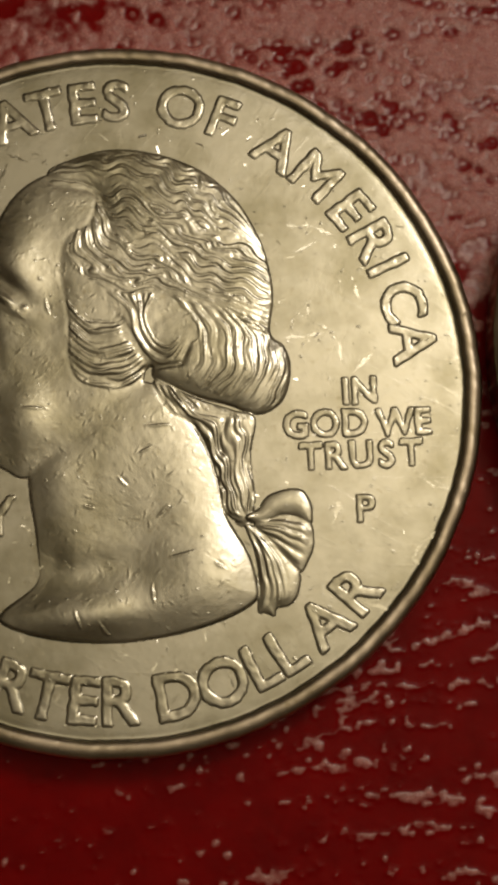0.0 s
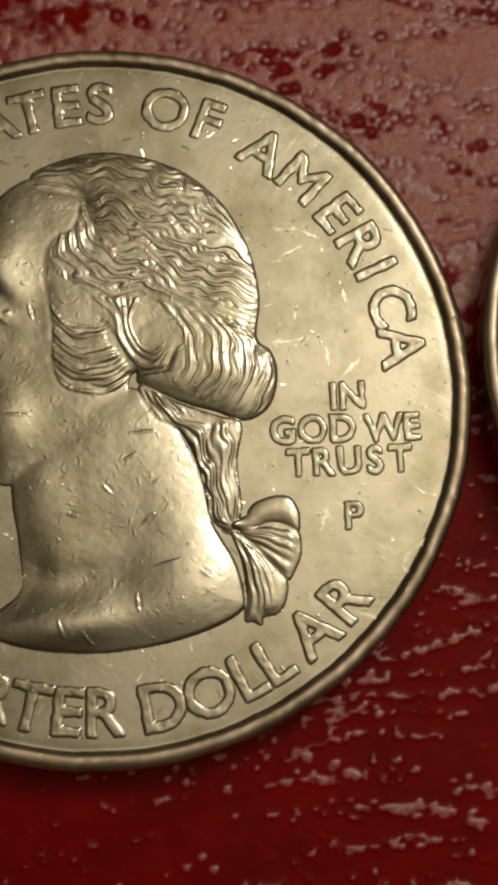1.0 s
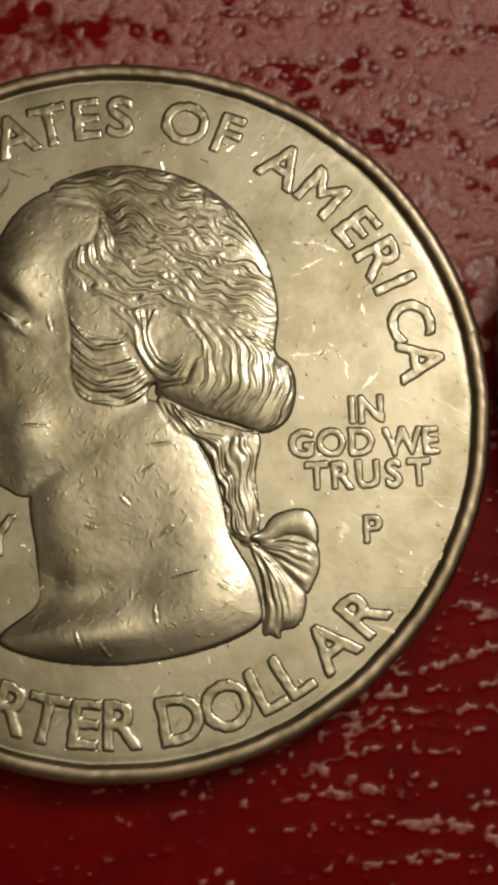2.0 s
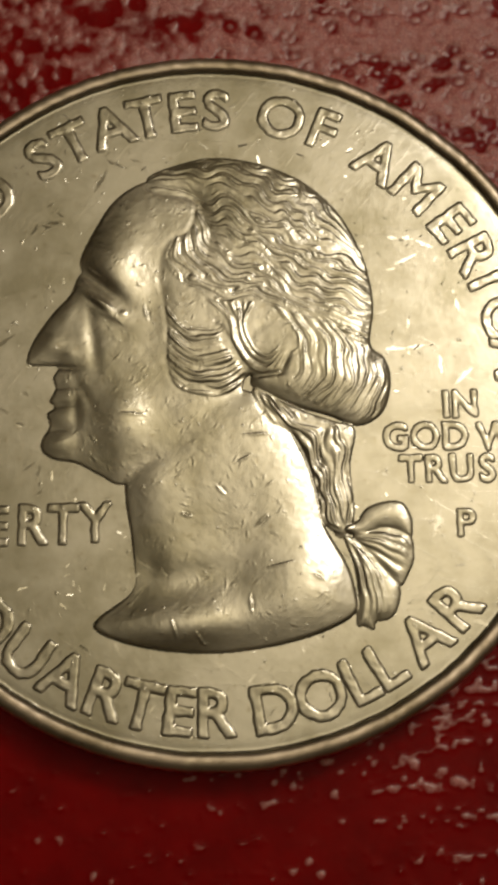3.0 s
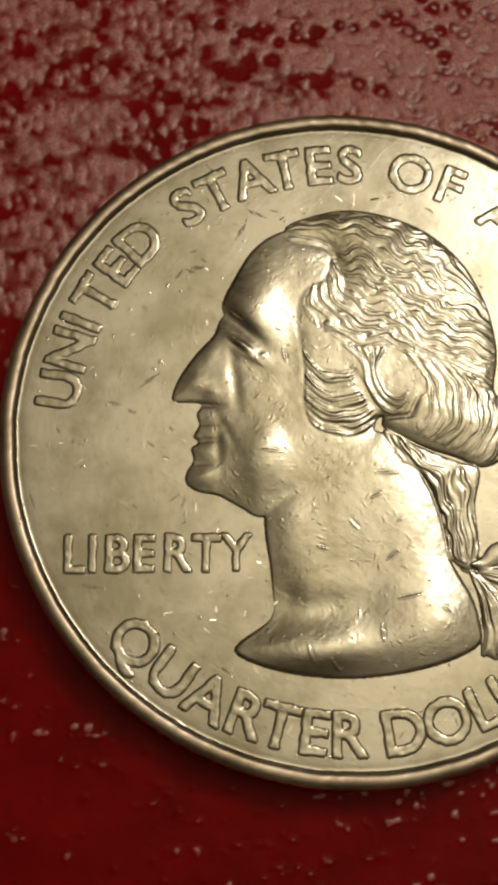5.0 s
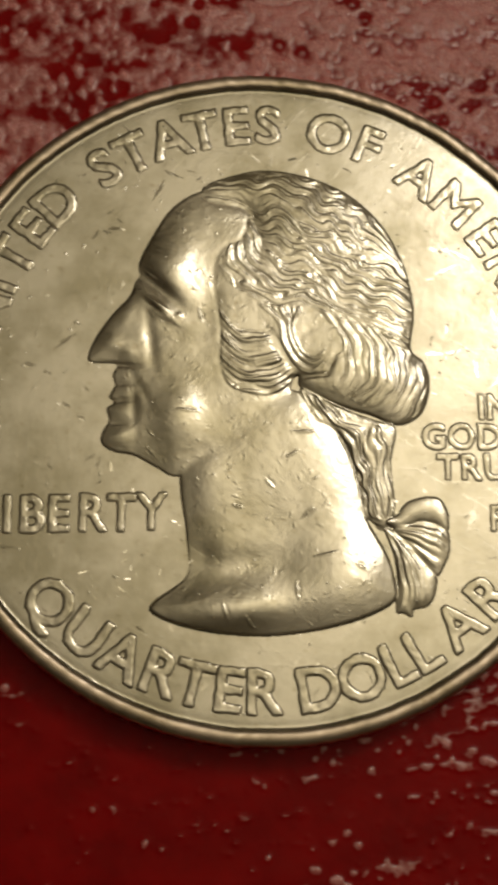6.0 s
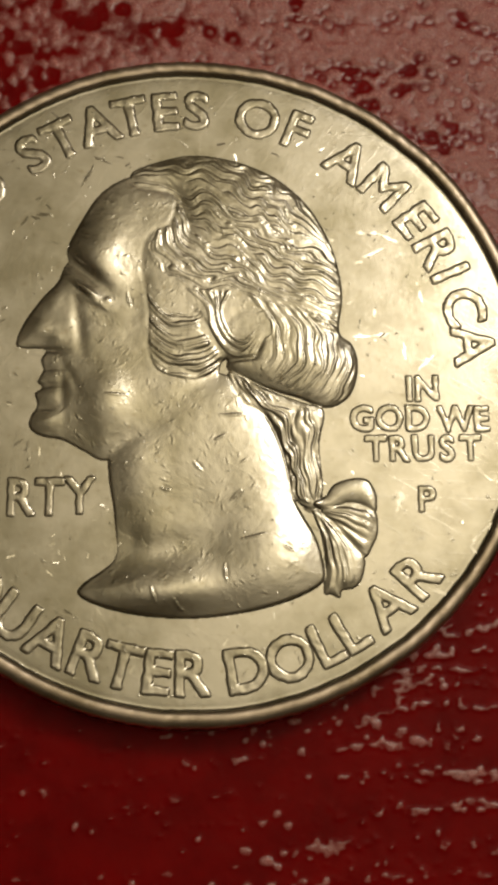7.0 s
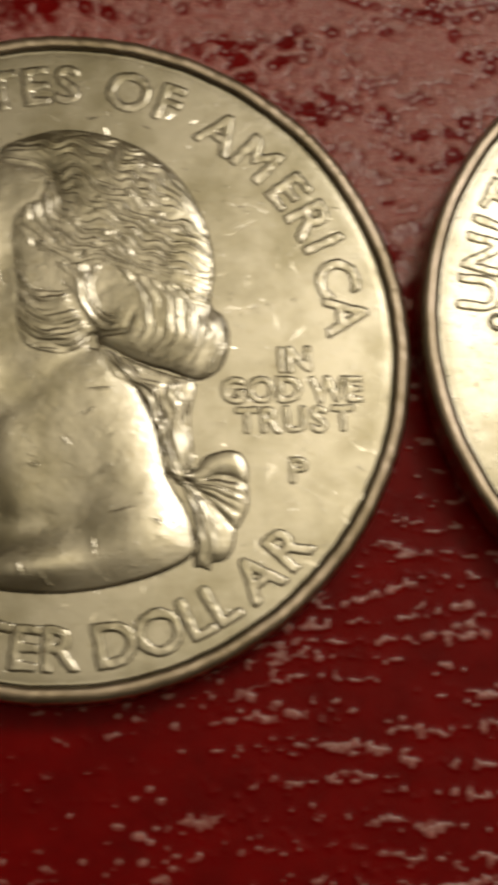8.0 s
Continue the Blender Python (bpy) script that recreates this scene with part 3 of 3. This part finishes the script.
        gouge(h, X, Y, ax, ay, ax + size * math.cos(turn), ay + size * math.sin(turn), rng.uniform(0.005, 0.018), 0.05)
    h = blur(0.72 * h, 1)
    keep = h > 0.012
    idx = np.full(X.shape, -1)
    cell = keep[:-1, :-1] | keep[1:, :-1] | keep[1:, 1:] | keep[:-1, 1:]
    used = np.zeros(X.shape, bool)
    for a, b in ((0, 0), (1, 0), (1, 1), (0, 1)):
        used[a:used.shape[0] - 1 + a, b:used.shape[1] - 1 + b] |= cell
    idx[used] = np.arange(used.sum())
    z = FIELD - 0.02 + np.maximum(h, 0) + 0.012 * (h > 0.012)
    verts = np.stack([X[used] * MM, Y[used] * MM, z[used] * MM], -1).tolist()
    quads = np.stack([idx[:-1, :-1], idx[1:, :-1], idx[1:, 1:], idx[:-1, 1:]], -1)[cell].tolist()
    return mesh_object("bust_relief", verts, quads, material, parent, "raised head relief with combed wavy hair")


def scratch(parent, material, ax, ay, bx, by, width=0.07, lean=(0.11, 0.04)):
    """A torn scratch: a row of small raised chips of metal that all lean one way."""
    d = Vector((bx - ax, by - ay, 0))
    n = Vector((-d.y, d.x, 0)).normalized() * width
    rng = random.Random(int(abs(ax * 1000 + by * 77)))
    steps = max(2, min(9, round(d.length / 0.12)))
    verts, faces = [], []
    for k in range(steps):
        swell = max(0.35, math.sin(math.pi * (k + 0.5) / steps)) * rng.uniform(0.6, 1.2)
        shift = n * rng.uniform(-0.45, 0.45)
        ends = [Vector((ax, ay, 0)) + shift + d * ((k + e) / steps) for e in (-0.15, 0.95)]
        top = [ends[0] - n * swell * 0.7, ends[1] - n * swell, ends[1] + n * swell * 0.8, ends[0] + n * swell]
        hx, hy = max(p.x * lean[0] for p in top), max(p.y * lean[1] for p in top)
        base = len(verts)
        verts += [(p.x * MM, p.y * MM, (FIELD + 0.001 + hx - p.x * lean[0] + hy - p.y * lean[1]) * MM) for p in top]
        verts += [(p.x * MM, p.y * MM, (FIELD - 0.01) * MM) for p in top]
        faces.append((base, base + 1, base + 2, base + 3))
        faces += [(base + m, base + 4 + m, base + 4 + (m + 1) % 4, base + (m + 1) % 4) for m in range(4) if k == 0 or m != 3]
        if k:
            faces.append((base - 7, base, base + 3, base - 6))
    return mesh_object("scratch", verts, faces, material, parent, smooth=False)


FIELD_MARKS = ("7.03,-3.98,7.40,-4.36 7.31,-3.88,7.02,-4.74 5.76,5.51,6.07,5.51 6.30,5.52,6.61,5.53 5.99,4.60,6.72,4.96 6.69,5.47,7.30,5.18 0.05,9.05,0.09,8.43 "
               "5.59,1.58,6.25,1.63 6.35,1.63,6.92,1.71 7.91,0.41,8.46,0.97 9.56,-5.88,9.91,-5.41 9.91,-5.41,10.58,-4.93 9.56,-5.88,9.79,-6.16 7.99,-7.32,8.92,-7.62 "
               "8.04,3.36,8.07,2.96 6.36,2.64,6.41,2.34 7.39,1.37,7.48,0.77 -3.80,8.19,-3.10,7.88 -3.79,7.82,-4.17,6.99 -5.72,5.87,-5.23,5.93 -7.30,1.37,-6.67,1.92 "
               "-8.41,0.78,-7.95,0.66 -5.64,-2.52,-5.73,-2.95 -5.83,-2.41,-6.13,-2.65 -6.25,-0.07,-6.10,-0.18 -6.44,-1.12,-6.22,-1.17 -7.38,-2.82,-7.24,-2.97 -5.88,5.79,-5.58,5.70 "
               "-6.26,5.46,-6.03,5.78 -7.70,0.47,-7.45,0.40 -5.40,6.24,-5.20,6.14 -10.13,-0.27,-10.02,-0.41 -10.92,-2.59,-10.65,-3.12 -6.99,-0.65,-6.76,-0.80 -9.02,-5.64,-8.37,-5.76")


def quarter_one():
    coin = tagged(new("quarter_coin"), "worn silvery quarter coin, head side up, lying on red vinyl", "coin")
    coin_body(coin, METAL, 3)
    bust_relief(coin, METAL)
    arc_letters(zip("UNITED", (173.6, 165.2, 159.1, 152.7, 145.4, 138.3)), 10.2, 1.42, coin, METAL)
    arc_letters(zip("STATES", (126.0, 119.2, 111.4, 104.2, 96.9, 90.5)), 10.14, 1.42, coin, METAL)
    arc_letters(zip("OF", (77.7, 69.1)), 10.14, 1.42, coin, METAL)
    arc_letters(zip("AMERICA", (56.8, 47.2, 37.4, 29.6, 24.1, 16.2, 8.0)), 10.0, 1.42, coin, METAL)
    arc_letters(zip("QUARTER", (-133.2, -124.4, -116.4, -108.5, -102.4, -95.7, -89.2)), 10.33, 1.42, coin, METAL, inward=True)
    arc_letters(zip("DOLLAR", (-79.2, -71.0, -63.5, -58.3, -50.1, -41.7)), 10.34, 1.42, coin, METAL, inward=True)
    for ch, x in zip("LIBERTY", (-9.25, -8.67, -7.82, -6.92, -5.78, -4.84, -3.82)):
        letter(ch, x, -4.63 + (x + 9.3) * 0.048, 1.2, 1.22, coin, METAL, 0.9)
    for word, x, dx, y in (("IN", 7.56, 0.62, -0.29), ("GOD", 5.87, 0.98, -1.42), ("WE", 9.18, 0.93, -1.36), ("TRUST", 6.35, 0.83, -2.50)):
        for k, ch in enumerate(word):
            letter(ch, x + k * dx, y + k * dx * 0.03, 1.7, 0.86, coin, METAL, 0.95)
    letter("P", 8.11, -4.24, 1.7, 0.84, coin, METAL)
    for mark in FIELD_MARKS.split():
        ax, ay, bx, by = (float(a) for a in mark.split(","))
        scratch(coin, METAL, ax, ay, bx, by, lean=(0.05, 0.03) if ax > 0 else (-0.05, 0.08))
    rng = random.Random(21)
    for _ in range(240):
        r, a, turn, size = rng.uniform(5.5, 11.0), rng.uniform(0, 6.283), rng.uniform(0, 6.283), rng.uniform(0.06, 0.3)
        x, y = r * math.cos(a), r * math.sin(a)
        scratch(coin, METAL, x, y, x + size * math.cos(turn), y + size * math.sin(turn), 0.045, (rng.gauss(0.06, 0.07), rng.gauss(0.04, 0.06)))
    return coin


def quarter_two():
    coin = tagged(new("quarter_coin"), "bright silvery quarter coin lying close beside the other on red vinyl", "coin")
    coin_body(coin, METAL_BRIGHT, 9)
    arc_letters(zip("UNITED", (173.2, 164.6, 157.6, 151.5, 144.5, 136.5)), 10.1, 1.42, coin, METAL_BRIGHT)
    X, Y = np.meshgrid(np.arange(-0.6, 0.6, 0.03), np.arange(-0.6, 0.6, 0.03), indexing="ij")
    d = np.hypot(X - 0.05, Y)
    curl = 0.07 * np.exp(-((d - 0.27) / 0.08) ** 2) * (1 / (1 + np.exp(-(0.25 - X - 0.6 * Y) / 0.04)))
    grid_faces("curl", X, Y, curl, 0.008, METAL_BRIGHT)
    tip = new("leaf_curl", GLYPHS["curl"])
    tip.parent = coin
    tip.location = (-9.45 * MM, 0.12 * MM, FIELD * MM)
    rng = random.Random(4)
    for _ in range(60):
        r, a, turn, size = rng.uniform(9.0, 11.2), rng.uniform(2.2, 4.1), rng.uniform(0, 6.283), rng.uniform(0.05, 0.25)
        x, y = r * math.cos(a), r * math.sin(a)
        scratch(coin, METAL_BRIGHT, x, y, x + size * math.cos(turn), y + size * math.sin(turn), 0.045, (rng.gauss(0, 0.06), rng.gauss(0, 0.06)))
    coin.matrix_basis = pose(24.67 * MM, 0.99 * MM, 0.10 * MM, -1.0, 0.3, 0)
    return coin


quarter_one()
quarter_two()
